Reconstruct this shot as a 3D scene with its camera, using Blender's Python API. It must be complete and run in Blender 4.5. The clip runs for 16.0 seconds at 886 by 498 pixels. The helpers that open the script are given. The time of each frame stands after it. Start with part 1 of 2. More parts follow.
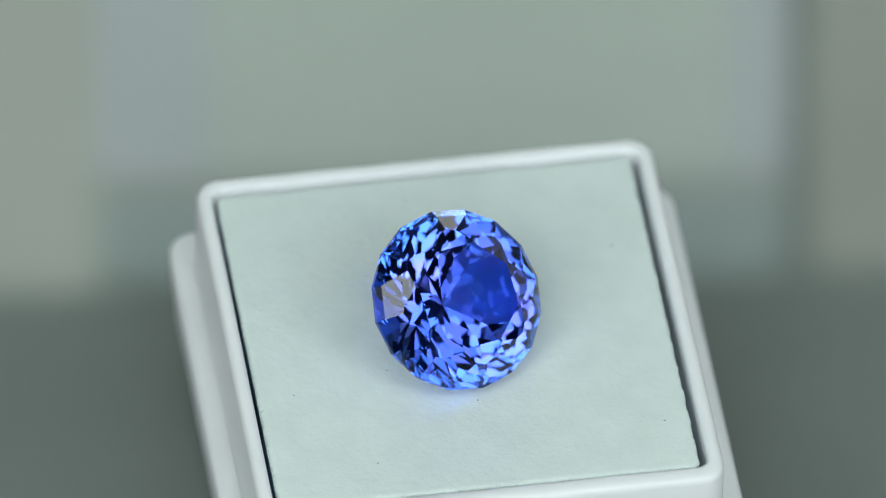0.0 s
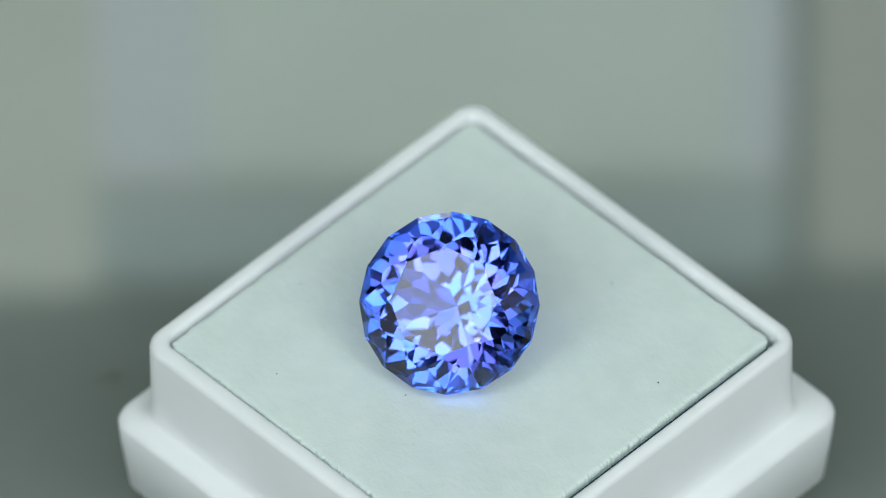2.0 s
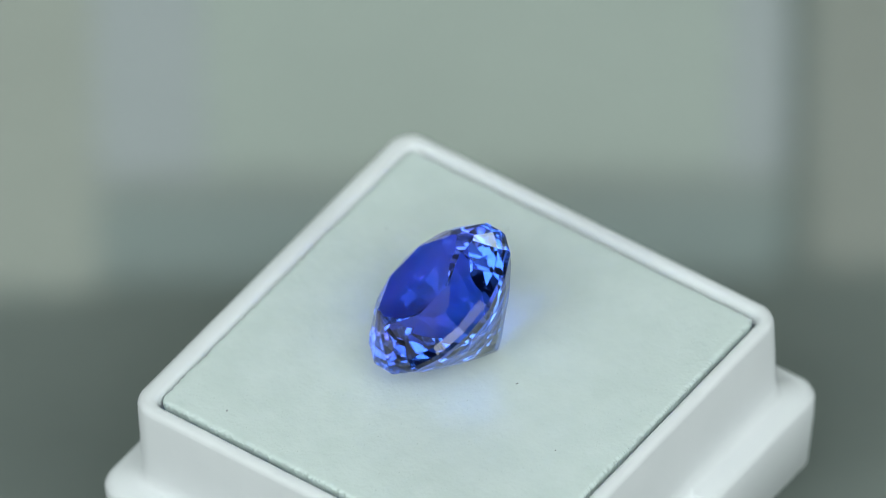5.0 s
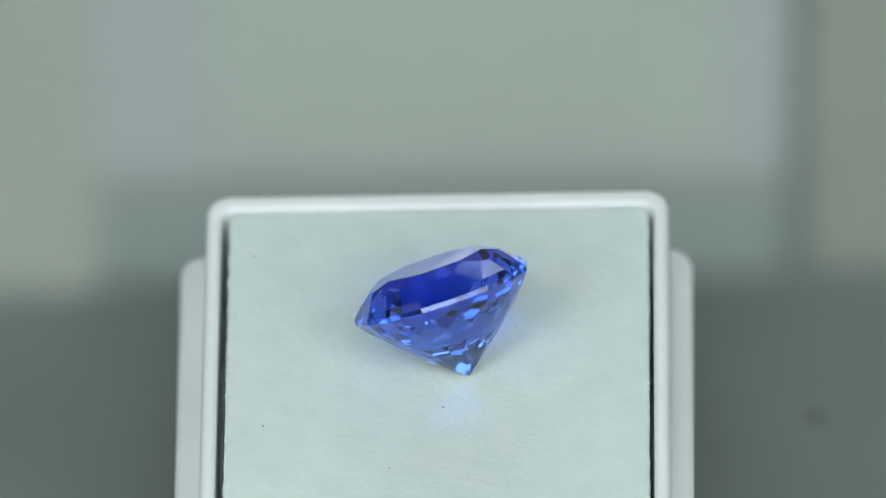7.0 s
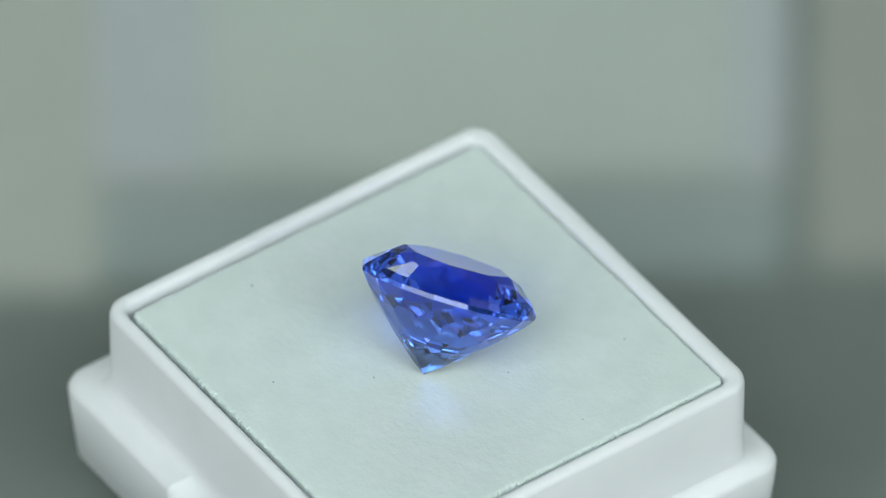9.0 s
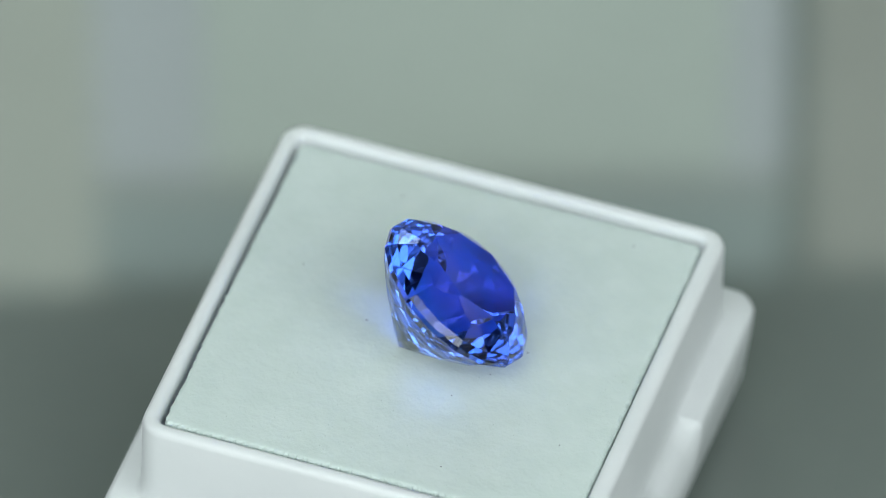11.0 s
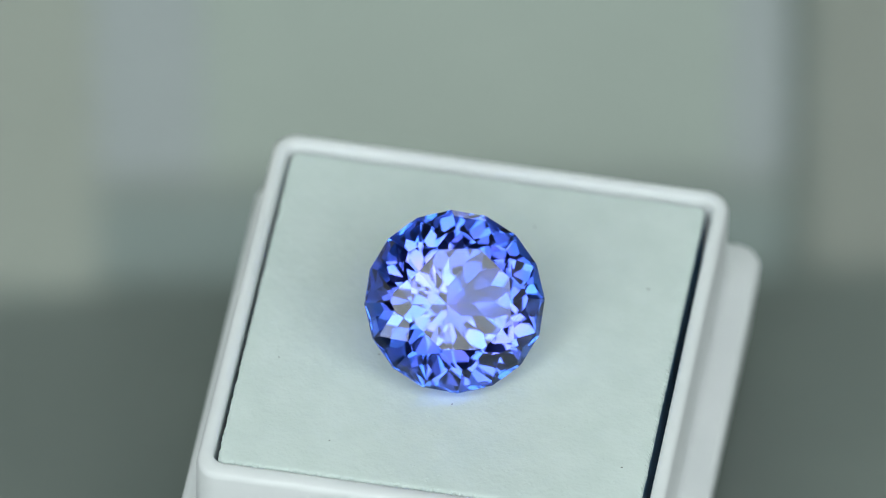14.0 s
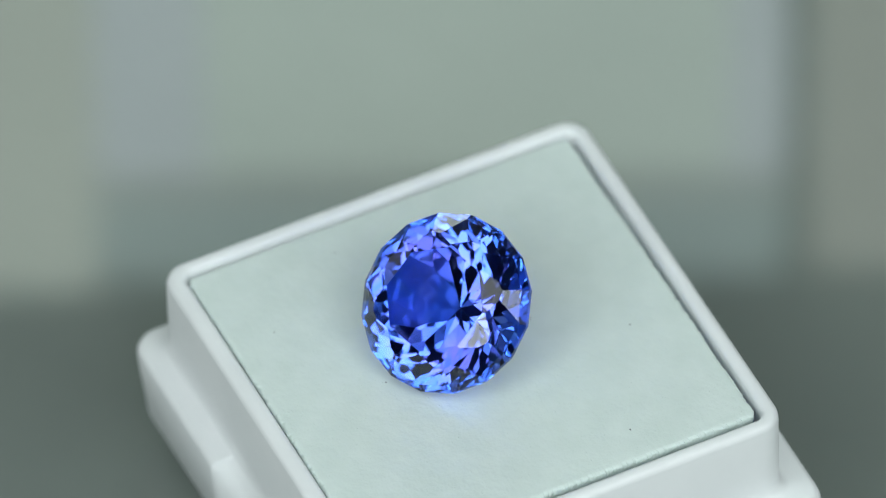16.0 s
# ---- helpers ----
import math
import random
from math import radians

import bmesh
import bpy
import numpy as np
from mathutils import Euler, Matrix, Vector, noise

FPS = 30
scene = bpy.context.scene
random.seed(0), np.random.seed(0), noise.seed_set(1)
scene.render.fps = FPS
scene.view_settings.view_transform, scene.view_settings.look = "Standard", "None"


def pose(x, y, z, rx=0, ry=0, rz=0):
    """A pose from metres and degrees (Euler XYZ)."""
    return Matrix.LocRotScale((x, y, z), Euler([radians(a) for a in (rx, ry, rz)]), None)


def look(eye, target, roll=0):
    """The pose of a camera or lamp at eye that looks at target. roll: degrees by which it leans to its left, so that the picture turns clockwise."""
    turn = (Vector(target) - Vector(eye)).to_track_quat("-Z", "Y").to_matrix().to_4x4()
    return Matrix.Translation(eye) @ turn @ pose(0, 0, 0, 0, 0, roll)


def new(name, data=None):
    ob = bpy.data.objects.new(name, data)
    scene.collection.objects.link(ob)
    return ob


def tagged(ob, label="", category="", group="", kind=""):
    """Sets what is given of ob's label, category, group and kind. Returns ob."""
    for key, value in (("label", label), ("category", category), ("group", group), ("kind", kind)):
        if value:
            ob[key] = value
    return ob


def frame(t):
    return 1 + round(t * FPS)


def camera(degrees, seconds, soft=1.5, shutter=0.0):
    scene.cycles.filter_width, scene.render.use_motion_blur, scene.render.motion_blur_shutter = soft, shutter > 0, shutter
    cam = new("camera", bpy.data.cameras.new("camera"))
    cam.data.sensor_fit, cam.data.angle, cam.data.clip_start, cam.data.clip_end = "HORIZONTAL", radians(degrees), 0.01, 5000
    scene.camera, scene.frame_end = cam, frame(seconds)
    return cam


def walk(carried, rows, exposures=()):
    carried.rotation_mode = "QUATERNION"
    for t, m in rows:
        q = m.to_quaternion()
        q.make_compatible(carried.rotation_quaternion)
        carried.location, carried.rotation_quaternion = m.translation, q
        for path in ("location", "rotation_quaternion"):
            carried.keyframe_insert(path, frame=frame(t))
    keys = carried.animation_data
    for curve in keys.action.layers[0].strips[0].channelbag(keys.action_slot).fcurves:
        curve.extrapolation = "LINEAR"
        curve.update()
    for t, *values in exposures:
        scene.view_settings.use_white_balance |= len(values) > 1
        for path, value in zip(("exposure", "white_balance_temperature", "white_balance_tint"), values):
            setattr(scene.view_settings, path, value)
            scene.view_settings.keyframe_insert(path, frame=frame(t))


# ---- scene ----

MM = 0.001

# ---- camera: fixed on a stand, long macro lens, looking down at the turntable ----
EYE = (0.0, -0.69417, 0.72062)
cam = camera(3.258, 16.0, soft=0.7)
CAM_POSE = pose(*EYE, 90 - 45.708, 0, 0.027) @ pose(0, 0, 0, 0, 0, -0.416)
walk(cam, [(0.0, CAM_POSE), (16.0, CAM_POSE)],
     exposures=[(0.0, 0.0), (4.0, 0.01), (7.0, 0.04), (8.6, 0.05), (11.0, 0.04), (12.2, 0.03), (14.0, -0.02), (16.0, 0.0)])
cam.data.dof.use_dof = True
cam.data.dof.focus_distance = 0.9952
cam.data.dof.aperture_fstop = 23.0

# ---- world and light ----
world = bpy.data.worlds.new("room_light")
scene.world = world
world.use_nodes = True
world.node_tree.nodes["Background"].inputs[0].default_value = (0.86, 0.95, 0.93, 1)
world.node_tree.nodes["Background"].inputs[1].default_value = 0.1


def area_light(name, eye, target, size_x, size_y, watts, color=(1, 1, 1)):
    data = bpy.data.lights.new(name, "AREA")
    data.shape, data.size, data.size_y, data.energy, data.color = "RECTANGLE", size_x, size_y, watts, color
    ob = new(name, data)
    ob.matrix_world = look(eye, target)
    return ob


# two tall softboxes flank the camera, a low one stands in front
NEAR = 0.30  # the lamps stand close, on a small table


def softbox(name, eye, size_x, size_y, radiance, color=(0.90, 1.0, 1.0)):
    x, y = size_x * NEAR, size_y * NEAR
    return area_light(name, Vector(eye) * NEAR, (0, 0, 0), x, y, radiance * x * y * math.pi, color)


softbox("softbox_light", (-0.505, -0.545, 0.59), 0.36, 0.86, 3.6)
softbox("softbox_light", (0.540, -0.535, 0.57), 0.36, 0.86, 3.5)
softbox("front_light", (0.02, -0.80, 0.51), 0.58, 0.28, 5.0)
# broad dim area lights in place of bright walls at the sides
softbox("side_fill", (-0.82, 0.03, 0.36), 0.90, 0.56, 0.5)
softbox("side_fill", (0.82, 0.03, 0.34), 0.90, 0.56, 0.5)
# added fill from overhead, with no known lamp behind it
softbox("top_fill", (0.0, -0.42, 1.0), 0.64, 0.46, 1.8, (0.90, 1.0, 0.99))
scene.cycles.caustics_reflective, scene.cycles.caustics_refractive, scene.cycles.blur_glossy = True, True, 0.0
scene.cycles.sample_clamp_indirect = 0.0
scene.cycles.max_bounces, scene.cycles.glossy_bounces, scene.cycles.transmission_bounces = 24, 20, 20


# ---- materials ----
def material(name, color, rough=0.5, **extra):
    m = bpy.data.materials.new(name)
    m.use_nodes = True
    b = m.node_tree.nodes["Principled BSDF"]
    b.inputs["Base Color"].default_value = (*color, 1)
    b.inputs["Roughness"].default_value = rough
    for k, v in extra.items():
        b.inputs[k.replace("_", " ")].default_value = v
    return m, m.node_tree, b


def varied(tree, b, low, high, scale, socket="Base Color", detail=6.0, space="Object"):
    n, l = tree.nodes, tree.links
    tc, tex, ramp = n.new("ShaderNodeTexCoord"), n.new("ShaderNodeTexNoise"), n.new("ShaderNodeValToRGB")
    tex.inputs["Scale"].default_value, tex.inputs["Detail"].default_value = scale, detail
    ramp.color_ramp.elements[0].position, ramp.color_ramp.elements[1].position = 0.35, 0.68
    ramp.color_ramp.elements[0].color = (*low, 1)
    ramp.color_ramp.elements[1].color = (*high, 1)
    l.new(tc.outputs[space], tex.inputs["Vector"])
    l.new(tex.outputs["Fac"], ramp.inputs["Fac"])
    l.new(ramp.outputs["Color"], b.inputs[socket])
    return ramp


def bumped(tree, b, scale, strength, distance, detail=4.0):
    n, l = tree.nodes, tree.links
    tc, tex, bump = n.new("ShaderNodeTexCoord"), n.new("ShaderNodeTexNoise"), n.new("ShaderNodeBump")
    tex.inputs["Scale"].default_value, tex.inputs["Detail"].default_value = scale, detail
    bump.inputs["Strength"].default_value, bump.inputs["Distance"].default_value = strength, distance
    l.new(tc.outputs["Object"], tex.inputs["Vector"])
    l.new(tex.outputs["Fac"], bump.inputs["Height"])
    l.new(bump.outputs["Normal"], b.inputs["Normal"])


PLASTIC, tree, bsdf = material("white_plastic", (0.8, 0.82, 0.83), 0.42)
varied(tree, bsdf, (0.80, 0.82, 0.83), (0.84, 0.855, 0.865), 160)
bumped(tree, bsdf, 900, 0.06, 0.0002)

FOAM, tree, bsdf = material("white_foam", (0.74, 0.82, 0.79), 0.95)
varied(tree, bsdf, (0.63, 0.715, 0.685), (0.675, 0.755, 0.73), 420)
bumped(tree, bsdf, 2000, 0.22, 0.0003, 3.0)

BLUE_FOAM, tree, bsdf = material("dark_blue_foam", (0.045, 0.085, 0.14), 0.95)
varied(tree, bsdf, (0.04, 0.10, 0.17), (0.07, 0.15, 0.25), 900)
GEM, tree, bsdf = material("violet_blue_gem", (0.05, 0.11, 0.88), 0.0, IOR=1.7, Transmission_Weight=1.0)
zone = varied(tree, bsdf, (0.060, 0.150, 0.97), (0.175, 0.155, 0.98), 260, detail=1.0)
zone.color_ramp.elements[0].position, zone.color_ramp.elements[1].position = 0.46, 0.62
# light absorption put into colour by height: paler and greyer towards the point
place = tree.nodes.new("ShaderNodeTexCoord")
axes = tree.nodes.new("ShaderNodeSeparateXYZ")
depth = tree.nodes.new("ShaderNodeMapRange")
blend = tree.nodes.new("ShaderNodeMix")
blend.data_type = "RGBA"
depth.inputs["From Min"].default_value, depth.inputs["From Max"].default_value = 1.5 * MM, 5.9 * MM
depth.inputs["To Min"].default_value, depth.inputs["To Max"].default_value = 1.0, 0.0
blend.inputs[7].default_value = (0.105, 0.22, 0.55, 1.0)
# violet only towards the table, clear blue on the sides of the crown
upper = tree.nodes.new("ShaderNodeMapRange")
hue = tree.nodes.new("ShaderNodeMix")
hue.data_type = "RGBA"
upper.inputs["From Min"].default_value, upper.inputs["From Max"].default_value = 6.3 * MM, 7.4 * MM
hue.inputs[6].default_value = (0.048, 0.155, 0.97, 1.0)
tree.links.new(axes.outputs["Z"], upper.inputs["Value"])
tree.links.new(upper.outputs["Result"], hue.inputs[0])
tree.links.new(zone.outputs["Color"], hue.inputs[7])
tree.links.new(place.outputs["Object"], axes.inputs["Vector"])
tree.links.new(axes.outputs["Z"], depth.inputs["Value"])
tree.links.new(depth.outputs["Result"], blend.inputs[0])
tree.links.new(hue.outputs[2], blend.inputs[6])
tree.links.new(blend.outputs[2], bsdf.inputs["Base Color"])

TABLE, tree, bsdf = material("grey_lacquer", (0.125, 0.15, 0.135), 0.05, IOR=1.55)
varied(tree, bsdf, (0.168, 0.194, 0.178), (0.187, 0.214, 0.196), 60)
SMUDGE, tree, bsdf = material("dried_smudge", (0.05, 0.05, 0.045), 0.7)
varied(tree, bsdf, (0.12, 0.138, 0.122), (0.15, 0.168, 0.15), 900)
SPECK, tree, bsdf = material("dark_dust", (0.10, 0.10, 0.11), 0.9)

WALL, tree, bsdf = material("grey_wall_paint", (0.24, 0.26, 0.255), 0.9)
varied(tree, bsdf, (0.20, 0.22, 0.21), (0.235, 0.255, 0.245), 3)
WHITE, tree, bsdf = material("white_wall_paint", (0.8, 0.8, 0.8), 0.9)
varied(tree, bsdf, (0.76, 0.78, 0.78), (0.82, 0.83, 0.83), 3)
CLOTH, tree, bsdf = material("dark_grey_cloth", (0.20, 0.215, 0.205), 0.95)
varied(tree, bsdf, (0.17, 0.185, 0.175), (0.22, 0.235, 0.22), 40)


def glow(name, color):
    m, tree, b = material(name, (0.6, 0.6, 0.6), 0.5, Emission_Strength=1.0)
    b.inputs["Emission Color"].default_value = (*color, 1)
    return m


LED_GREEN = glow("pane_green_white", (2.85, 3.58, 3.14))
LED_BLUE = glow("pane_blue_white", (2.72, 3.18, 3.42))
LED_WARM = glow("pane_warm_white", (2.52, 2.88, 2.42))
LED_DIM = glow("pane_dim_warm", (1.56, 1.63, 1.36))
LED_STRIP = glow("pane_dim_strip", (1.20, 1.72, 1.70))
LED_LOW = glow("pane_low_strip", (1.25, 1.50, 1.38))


# ---- geometry helpers ----
def part(name, bm, mat, parent=None, label="", smooth=False):
    me = bpy.data.meshes.new(name)
    bm.to_mesh(me)
    bm.free()
    me.materials.append(mat)
    if smooth:
        for p in me.polygons:
            p.use_smooth = True
    ob = new(name, me)
    if parent:
        ob.parent = parent
    if label:
        tagged(ob, label)
    return ob


def rounded(half_x, half_y, r, n=10):
    """Outline of a rounded rectangle, counter-clockwise."""
    pts = []
    for k, (sx, sy) in enumerate(((1, 1), (-1, 1), (-1, -1), (1, -1))):
        for i in range(n + 1):
            a = math.pi / 2 * (k + i / n)
            pts.append((sx * (half_x - r) + r * math.cos(a), sy * (half_y - r) + r * math.sin(a)))
    return pts


def loft(rings, cap_first=True, cap_last=True):
    """A skin over rings of equally many points."""
    bm = bmesh.new()
    rows = [[bm.verts.new(p) for p in ring] for ring in rings]
    for a, b in zip(rows, rows[1:]):
        for i in range(len(a)):
            j = (i + 1) % len(a)
            bm.faces.new((a[i], a[j], b[j], b[i]))
    if cap_first:
        bm.faces.new(list(reversed(rows[0])))
    if cap_last:
        bm.faces.new(rows[-1])
    bmesh.ops.recalc_face_normals(bm, faces=bm.faces)
    return bm


def ring_at(half, r, z, cx=0.0, cy=0.0):
    return [((x + cx) * MM, (y + cy) * MM, z * MM) for x, y in rounded(half, half, r)]


# ---- setting ----
FLOOR_Z = -14.6 * MM


def blob(rx, ry, h, seed, n=18):
    """A low uneven patch or crumb."""
    rnd = random.Random(seed)
    k = [1 + 0.25 * rnd.uniform(-1, 1) for _ in range(n)]
    rings = []
    for f, z in ((1.0, 0.0), (0.85, 0.6), (0.45, 1.0)):
        rings.append([(rx * k[i] * f * math.cos(2 * math.pi * i / n), ry * k[i] * f * math.sin(2 * math.pi * i / n), h * z) for i in range(n)])
    return loft(rings)


def turntable():
    top = new("turntable")
    r, n = 0.085, 128

    def circle(rad, z):
        return [(rad * math.cos(2 * math.pi * i / n), rad * math.sin(2 * math.pi * i / n), FLOOR_Z + z) for i in range(n)]

    part("platter", loft([circle(r - 0.001, -0.008), circle(r, -0.007), circle(r, -0.001), circle(r - 0.001, 0.0)]), TABLE, top)
    part("base", loft([circle(0.066, -0.021), circle(0.07, -0.019), circle(0.07, -0.008)]), WALL, top, "dark grey turntable base")
    for seed, (x, y, rx, ry) in enumerate(((-23.8, -7.7, 0.45, 0.7),)):
        sm = part("smudge", blob(1.5 * rx * MM, 1.5 * ry * MM, 0.00004, seed + 3), SMUDGE, top, "small dull dried smudge")
        sm.location = (x * MM, y * MM, FLOOR_Z)
    return top


TURNTABLE = tagged(turntable(), "glossy grey round turntable with a dull smudge", "turntable")


def slab(name, x0, x1, y0, y1, z0, z1, mat, label, category):
    bm = bmesh.new()
    bmesh.ops.create_cube(bm, size=1)
    for v in bm.verts:
        v.co = ((x0, x1)[v.co.x > 0], (y0, y1)[v.co.y > 0], (z0, z1)[v.co.z > 0])
    return tagged(part(name, bm, mat), label, category, kind="structure")


slab("floor", -2, 2, -2, 2, FLOOR_Z - 0.06, FLOOR_Z - 0.021, WALL, "plain grey painted worktop under the turntable", "floor")
for side, x0, x1, y0, y1 in (("north", -2, 2, 2.0, 2.1), ("south", -2, 2, -2.1, -2.0), ("east", 2.0, 2.1, -2, 2), ("west", -2.1, -2.0, -2, 2)):
    slab("wall_" + side, x0, x1, y0, y1, FLOOR_Z - 0.06, 2.2, WHITE, "plain white painted wall", "wall")
slab("ceiling", -2.1, 2.1, -2.1, 2.1, 2.2, 2.3, WHITE, "plain white painted ceiling", "ceiling")


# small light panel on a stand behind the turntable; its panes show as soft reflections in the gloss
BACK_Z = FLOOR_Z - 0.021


def block(x0, x1, y0, y1, z0, z1, bevel=0.0006):
    bm = bmesh.new()
    bmesh.ops.create_cube(bm, size=1)
    for v in bm.verts:
        v.co = ((x0, x1)[v.co.x > 0], (y0, y1)[v.co.y > 0], (z0, z1)[v.co.z > 0])
    bmesh.ops.bevel(bm, geom=bm.edges[:], offset=bevel, segments=2, affect="EDGES")
    return bm


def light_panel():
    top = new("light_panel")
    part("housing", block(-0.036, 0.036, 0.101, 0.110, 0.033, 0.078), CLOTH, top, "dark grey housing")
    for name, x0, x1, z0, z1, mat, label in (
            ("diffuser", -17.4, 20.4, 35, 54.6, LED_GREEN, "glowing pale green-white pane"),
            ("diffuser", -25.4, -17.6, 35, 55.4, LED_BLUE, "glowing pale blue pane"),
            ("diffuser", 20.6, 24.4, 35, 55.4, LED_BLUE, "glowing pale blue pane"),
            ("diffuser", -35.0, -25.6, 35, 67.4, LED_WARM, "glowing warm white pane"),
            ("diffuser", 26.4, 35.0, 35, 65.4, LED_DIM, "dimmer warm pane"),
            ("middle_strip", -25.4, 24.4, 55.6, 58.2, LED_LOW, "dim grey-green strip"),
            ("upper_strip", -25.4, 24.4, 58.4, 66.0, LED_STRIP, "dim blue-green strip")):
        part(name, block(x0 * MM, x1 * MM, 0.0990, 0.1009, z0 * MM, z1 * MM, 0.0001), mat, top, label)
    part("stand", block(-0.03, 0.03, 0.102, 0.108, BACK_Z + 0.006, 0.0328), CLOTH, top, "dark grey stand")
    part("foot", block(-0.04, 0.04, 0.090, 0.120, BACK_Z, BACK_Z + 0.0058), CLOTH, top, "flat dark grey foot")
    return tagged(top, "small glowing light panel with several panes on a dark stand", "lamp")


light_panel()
bm = block(-0.4, 0.4, 0.20, 0.205, BACK_Z, 0.5)
tagged(part("backdrop_board", bm, CLOTH), "tall dark grey cloth-covered backdrop board", "board")


# ---- gem box ----
BOX_C = (0.82, 1.34)
BOX_LONG = 0.15


FOAM_Z = 0.25
SPECKS = ((11.8, 7.15, 0.10), (3.7, 11.17, 0.08), (0.32, 5.67, 0.09), (-6.1, -9.5, 0.07), (-10.53, -3.0, 0.07), (12.65, -8.35, 0.08), (1.07, -5.0, 0.08), (-4.27, -1.63, 0.08), (-1.62, -3.35, 0.07))


def gem_box():
    top = new("gem_box")
    # stepped tray: outer skirt, ledge, upright wall, rolled rim, inside; a thumb notch in the ledge of two sides
    prof = [(14.4, 1.2, -14.55), (14.5, 1.2, -14.5), (14.5, 1.2, -12.75), (16.0, 1.5, -12.7), (16.25, 1.6, -12.45), (16.62, 1.7, -8.4), (16.7, 1.7, -6.9), (16.6, 1.7, -6.55), (16.25, 1.7, -6.4), (15.2, 1.6, -6.4),
            (15.05, 1.6, -6.2), (15.0, 1.6, -5.2), (15.0, 1.6, 0.0), (14.92, 1.55, 0.33), (14.7, 1.4, 0.5), (14.3, 1.1, 0.5), (14.08, 0.9, 0.36), (14.0, 0.85, 0.1), (14.0, 0.85, -5.5)]
    side = [-4.35, -4.15, -4.0, -2.0, 0.0, 2.0, 4.0, 4.15, 4.35]
    rings = []
    for level, (h, r, z) in enumerate(prof):
        pts = []
        for k in range(4):
            corner = rounded(h, h, r)[11 * k:11 * k + 11]
            pts += corner
            if k in (0, 2):
                pts += [((-x if k == 0 else x), (h if k == 0 else -h)) for x in side]
        grow = BOX_LONG if h > 14.5 else 0.0
        pts = [(x, y + math.copysign(grow, y)) for x, y in pts]
        row = []
        for x, y in pts:
            zz, yy = z, y
            if abs(x) <= 4.2 and abs(y) > h + grow - 0.01 and 6 <= level <= 9:
                deep = 1.0 if abs(x) < 4.1 else 0.0
                yy = math.copysign(abs(y) - deep * (0.45, 0.5, 0.55, 0.0)[level - 6], y)
                zz = z - deep * (0.9, 0.85, 0.75, 0.15)[level - 6]
            slip = 1.0 if z < -6.3 else 0.0
            row.append(((x + BOX_C[0] + 0.27 * slip) * MM, (yy + BOX_C[1] - grow + (0.35 * slip if y > 0 else 0.0)) * MM, zz * MM))
        rings.append(row)
    tray = part("tray", loft(rings), PLASTIC, top, smooth=True)
    for p in tray.data.polygons:
        if len(p.vertices) > 4:
            p.use_smooth = False
    # foam square with a rough cut edge
    rnd = random.Random(5)
    cx, cy, h, r = BOX_C[0] - 0.12, BOX_C[1] - 0.14, 13.5, 0.5
    outline = []
    base = rounded(h, h + 0.15, r, 5)
    for (x0, y0), (x1, y1) in zip(base, base[1:] + base[:1]):
        steps = max(1, int(math.hypot(x1 - x0, y1 - y0) / 0.11))
        for i in range(steps):
            f = i / steps
            outline.append((x0 + (x1 - x0) * f, y0 + (y1 - y0) * f))
    rough = []
    for x, y in outline:
        w = 0.05 * noise.noise((x * 0.9, y * 0.9, 1.0)) + 0.06 * noise.noise((x * 4, y * 4, 7.0)) + 0.05 * rnd.uniform(-1, 1)
        rough.append((x * (1 + w / h), y * (1 + w / h)))

    def foam_ring(grow, z, jag):
        return [((((x * jag + x0 * (1 - jag)) * grow) + cx) * MM, (((y * jag + y0 * (1 - jag)) * grow) + cy) * MM, z * MM) for (x, y), (x0, y0) in zip(rough, outline)]

    foam = part("foam_insert", loft([foam_ring(1.004, -0.5, 0.3), foam_ring(1.006, FOAM_Z - 0.4, 0.5), foam_ring(1.004, FOAM_Z - 0.17, 1), foam_ring(0.998, FOAM_Z - 0.07, 0.9), foam_ring(0.989, FOAM_Z - 0.015, 0.7), foam_ring(0.977, FOAM_Z, 0.5)]), FOAM, top, "square of fine white foam with a rough cut edge")
    part("foam_backing", loft([foam_ring(1.004, -5.49, 0), foam_ring(1.006, -0.503, 0.3)]), BLUE_FOAM, top, "dark blue foam layer under the white one")
    for k, (x, y, size) in enumerate(SPECKS):
        sp = part("dust_speck", blob(0.85 * size * MM, 0.5 * size * MM, 0.04 * MM, k, 9), SPECK, foam, "tiny dark dust speck")
        sp.location = (x * MM, y * MM, FOAM_Z * MM)
        sp.rotation_euler = (0, 0, k * 1.3)
    crumbs = bmesh.new()
    for _ in range(700):
        x, y, size = rnd.uniform(-13, 13) + cx, rnd.uniform(-13, 13) + cy, rnd.uniform(0.06, 0.17)
        spin, n = rnd.uniform(0, 6.3), 7
        low = [crumbs.verts.new(((x + size * (1 + 0.4 * math.sin(3 * i + spin)) * math.cos(6.283 * i / n)) * MM, (y + 0.55 * size * math.sin(6.283 * i / n)) * MM, (FOAM_Z - 0.01) * MM)) for i in range(n)]
        tip = crumbs.verts.new((x * MM, y * MM, (FOAM_Z + 0.4 * size) * MM))
        for i in range(n):
            crumbs.faces.new((low[i], low[(i + 1) % n], tip))
    tagged(part("foam_grain", crumbs, FOAM, foam, "tiny raised crumbs of white foam", smooth=True), kind="stuff")
    return tagged(top, "open white plastic gem box with a square white foam insert", "box")


BOX = gem_box()

# ---- gemstone ----
GEM_R = 5.88
REST = 39.5


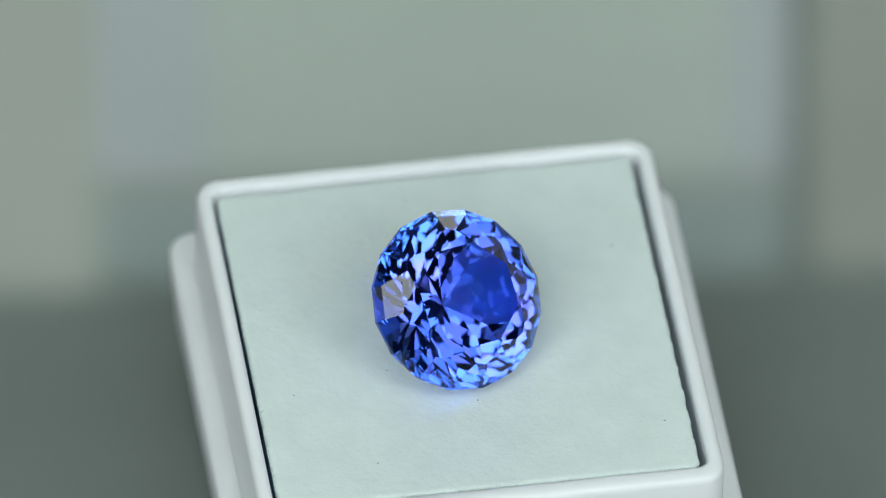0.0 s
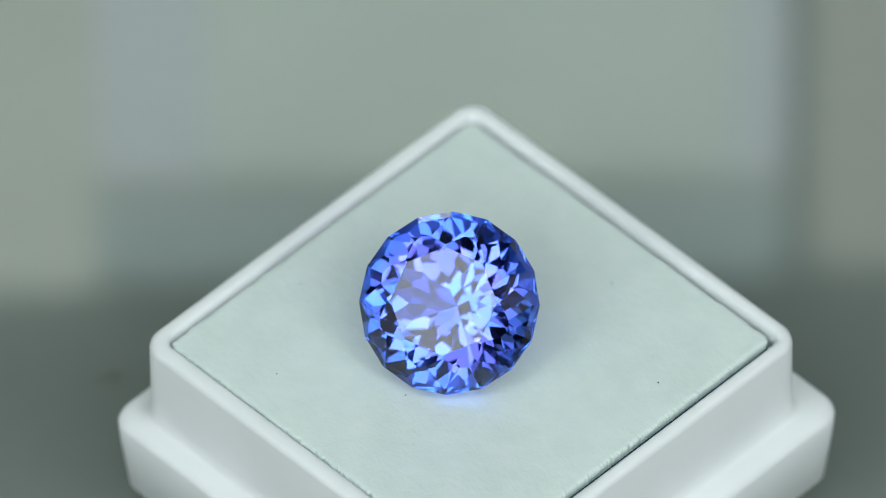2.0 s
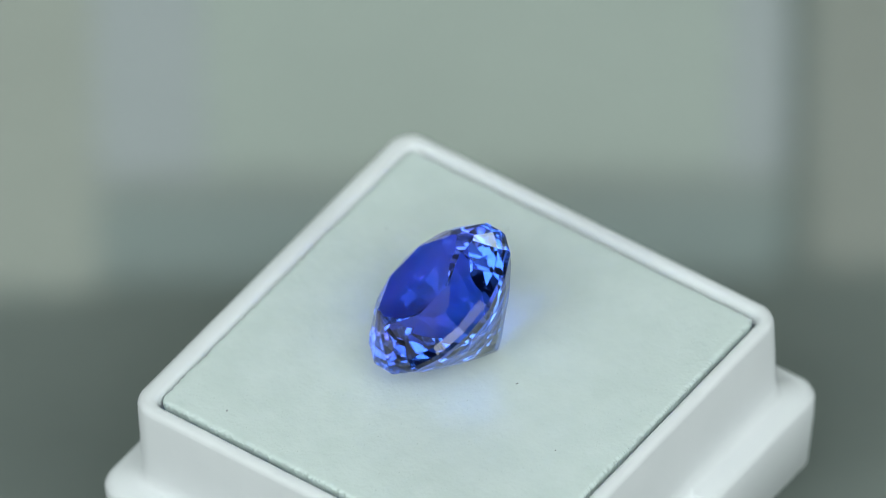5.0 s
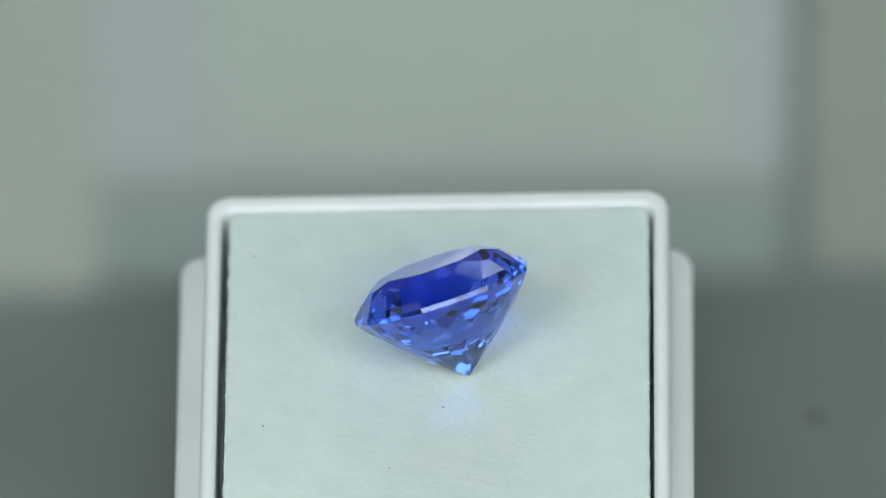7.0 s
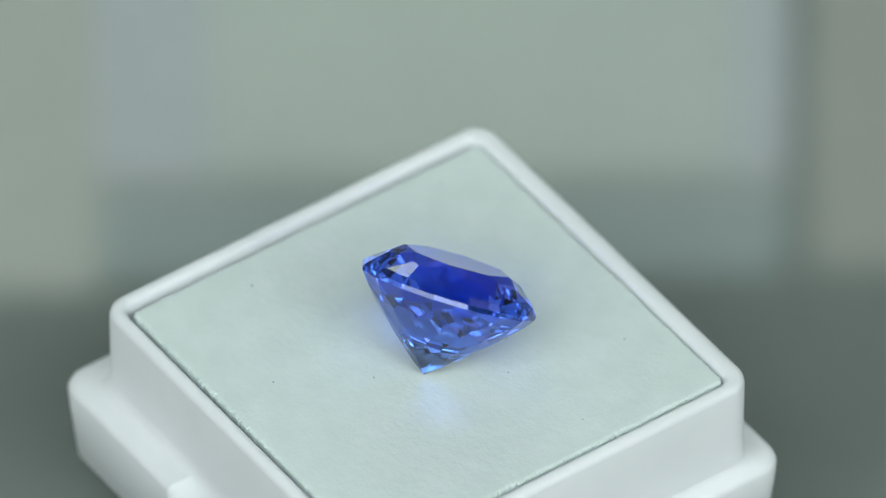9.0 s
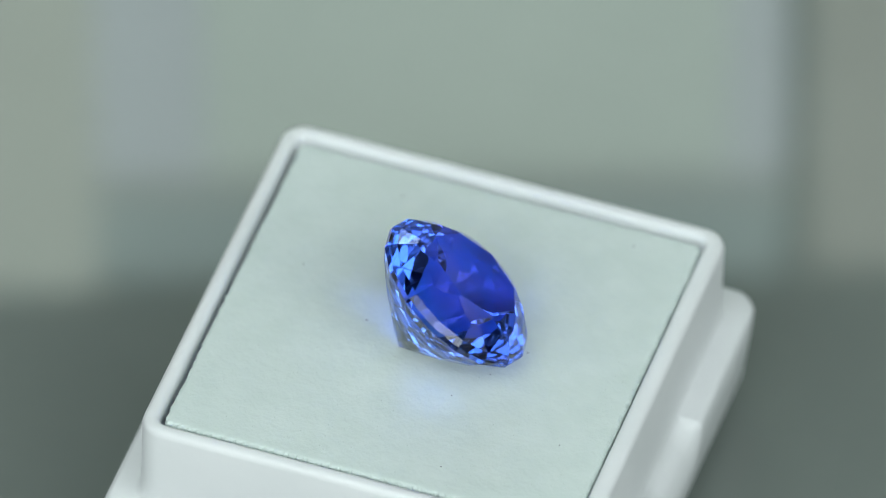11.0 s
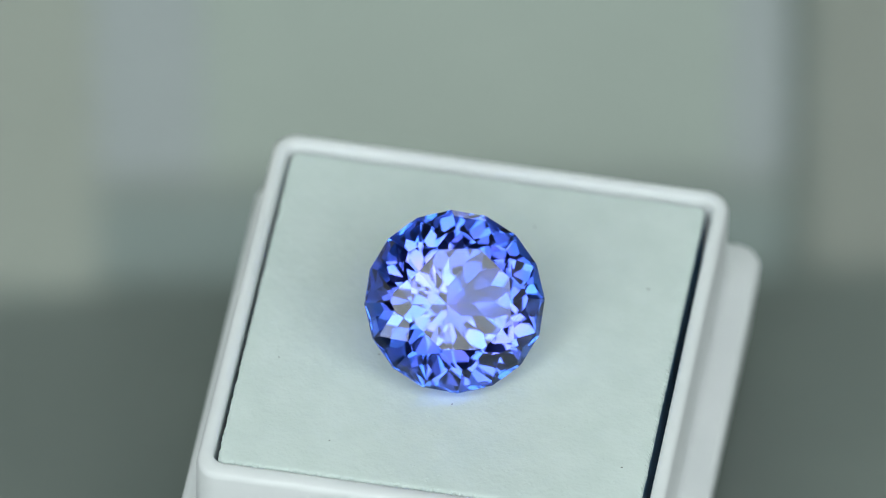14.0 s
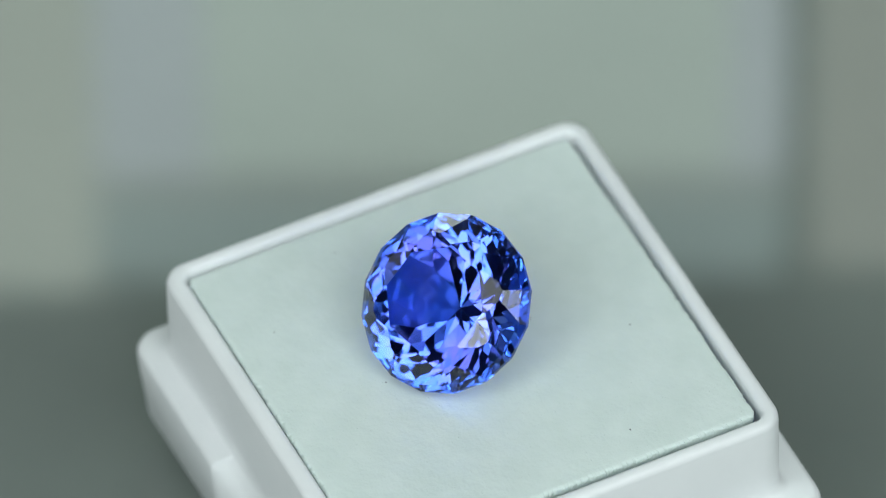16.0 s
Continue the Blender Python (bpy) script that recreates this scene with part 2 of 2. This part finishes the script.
def gemstone():
    bm = bmesh.new()
    n = 16
    bmesh.ops.create_cone(bm, cap_ends=True, segments=n, radius1=1, radius2=1, depth=4)

    def cut(angle, azimuth, point, up):
        a, f = radians(angle), radians(azimuth)
        no = Vector((math.sin(a) * math.cos(f), math.sin(a) * math.sin(f), math.cos(a) * up))
        geom = bm.verts[:] + bm.edges[:] + bm.faces[:]
        res = bmesh.ops.bisect_plane(bm, geom=geom, plane_co=point, plane_no=no, clear_outer=True, dist=1e-6)
        edges = [e for e in res["geom_cut"] if isinstance(e, bmesh.types.BMEdge)]
        if len(edges) > 2:
            bmesh.ops.contextual_create(bm, geom=edges)

    bm.verts.ensure_lookup_table()
    g = 0.027
    ap = math.cos(math.pi / n)

    def spot(r, az, z):
        return (r * math.cos(radians(az)), r * math.sin(radians(az)), z)

    v0 = math.degrees(math.atan2(bm.verts[0].co.y, bm.verts[0].co.x))
    # pavilion: tiers from the girdle to the culet (facet angle, facets, offset, radius and depth where each begins)
    r, z = ap, -g
    for angle, count, offset, stop in ((52.0, 16, 11.25, 0.82), (45.0, 16, 0.0, 0.56), (41.5, 16, 11.25, 0.30), (39.0, 8, 0.0, 0.0)):
        for k in range(count):
            az = v0 + offset + 360.0 / count * k
            cut(angle, az, spot(r, az, z), -1)
        z -= (r - stop) * math.tan(radians(angle))
        r = stop
    culet = z
    # crown: narrow steep ring, upper girdle facets, long kite-shaped mains, table and stars
    rim = g + (ap - 0.915) * math.tan(radians(48.0))
    for k in range(16):
        az = v0 + 11.25 + 22.5 * k
        cut(48.0, az, spot(ap, az, g), 1)
        cut(41.5, az, spot(0.915, az, rim), 1)
    for k in range(8):
        cut(36.3, v0 + 45 * k, spot(0.930, v0 + 45 * k, rim), 1)
    cut(0.0, 0.0, (0, 0, 0.337), 1)
    for k in range(8):
        cut(23.0, v0 + 22.5 + 45 * k, spot(0.548, v0 + 22.5 + 45 * k, 0.337), 1)
    bmesh.ops.rotate(bm, verts=bm.verts, cent=(0, 0, 0), matrix=Matrix.Rotation(radians(11.25 - v0), 3, "Z"))
    bmesh.ops.translate(bm, verts=bm.verts, vec=(0, 0, -culet))
    bmesh.ops.scale(bm, verts=bm.verts, vec=(GEM_R * MM,) * 3)
    bmesh.ops.recalc_face_normals(bm, faces=bm.faces)
    top = new("gemstone")
    groups = {"table": [], "crown": [], "girdle": [], "pavilion": []}
    for f in bm.faces:
        key = "table" if f.normal.z > 0.999 else "crown" if f.normal.z > 0.05 else "girdle" if f.normal.z > -0.05 else "pavilion"
        groups[key].append(f)
    for key, faces in groups.items():
        piece = bmesh.new()
        corners = {}
        for f in faces:
            for v in f.verts:
                if v not in corners:
                    corners[v] = piece.verts.new(v.co)
            piece.faces.new([corners[v] for v in f.verts])
        part(key, piece, GEM, top)
    bm.free()
    return tagged(top, "round faceted violet-blue gemstone lying tilted on white foam", "gemstone")


STONE = gemstone()
CULET = (-1.33, 2.96, 0.33)
LEAN_TO = 297.7


# ---- what moves ----
def turn(t):
    return 8.796 - 360.0 / 13.302 * t


def motions():
    box_tilt = pose(0, 0, 0, 1.56, 1.39, 0)
    stone_seat = pose(CULET[0] * MM, CULET[1] * MM, CULET[2] * MM, 0, 0, LEAN_TO) @ pose(0, 0, 0, 0, REST, 0)
    times = [0.5 * i for i in range(33)]
    walk(TURNTABLE, [(t, pose(0, 0, 0, 0, 0, turn(t))) for t in times])
    walk(BOX, [(t, pose(0, 0, 0, 0, 0, turn(t)) @ box_tilt) for t in times])
    walk(STONE, [(t, pose(0, 0, 0, 0, 0, turn(t)) @ box_tilt @ stone_seat) for t in times])


motions()
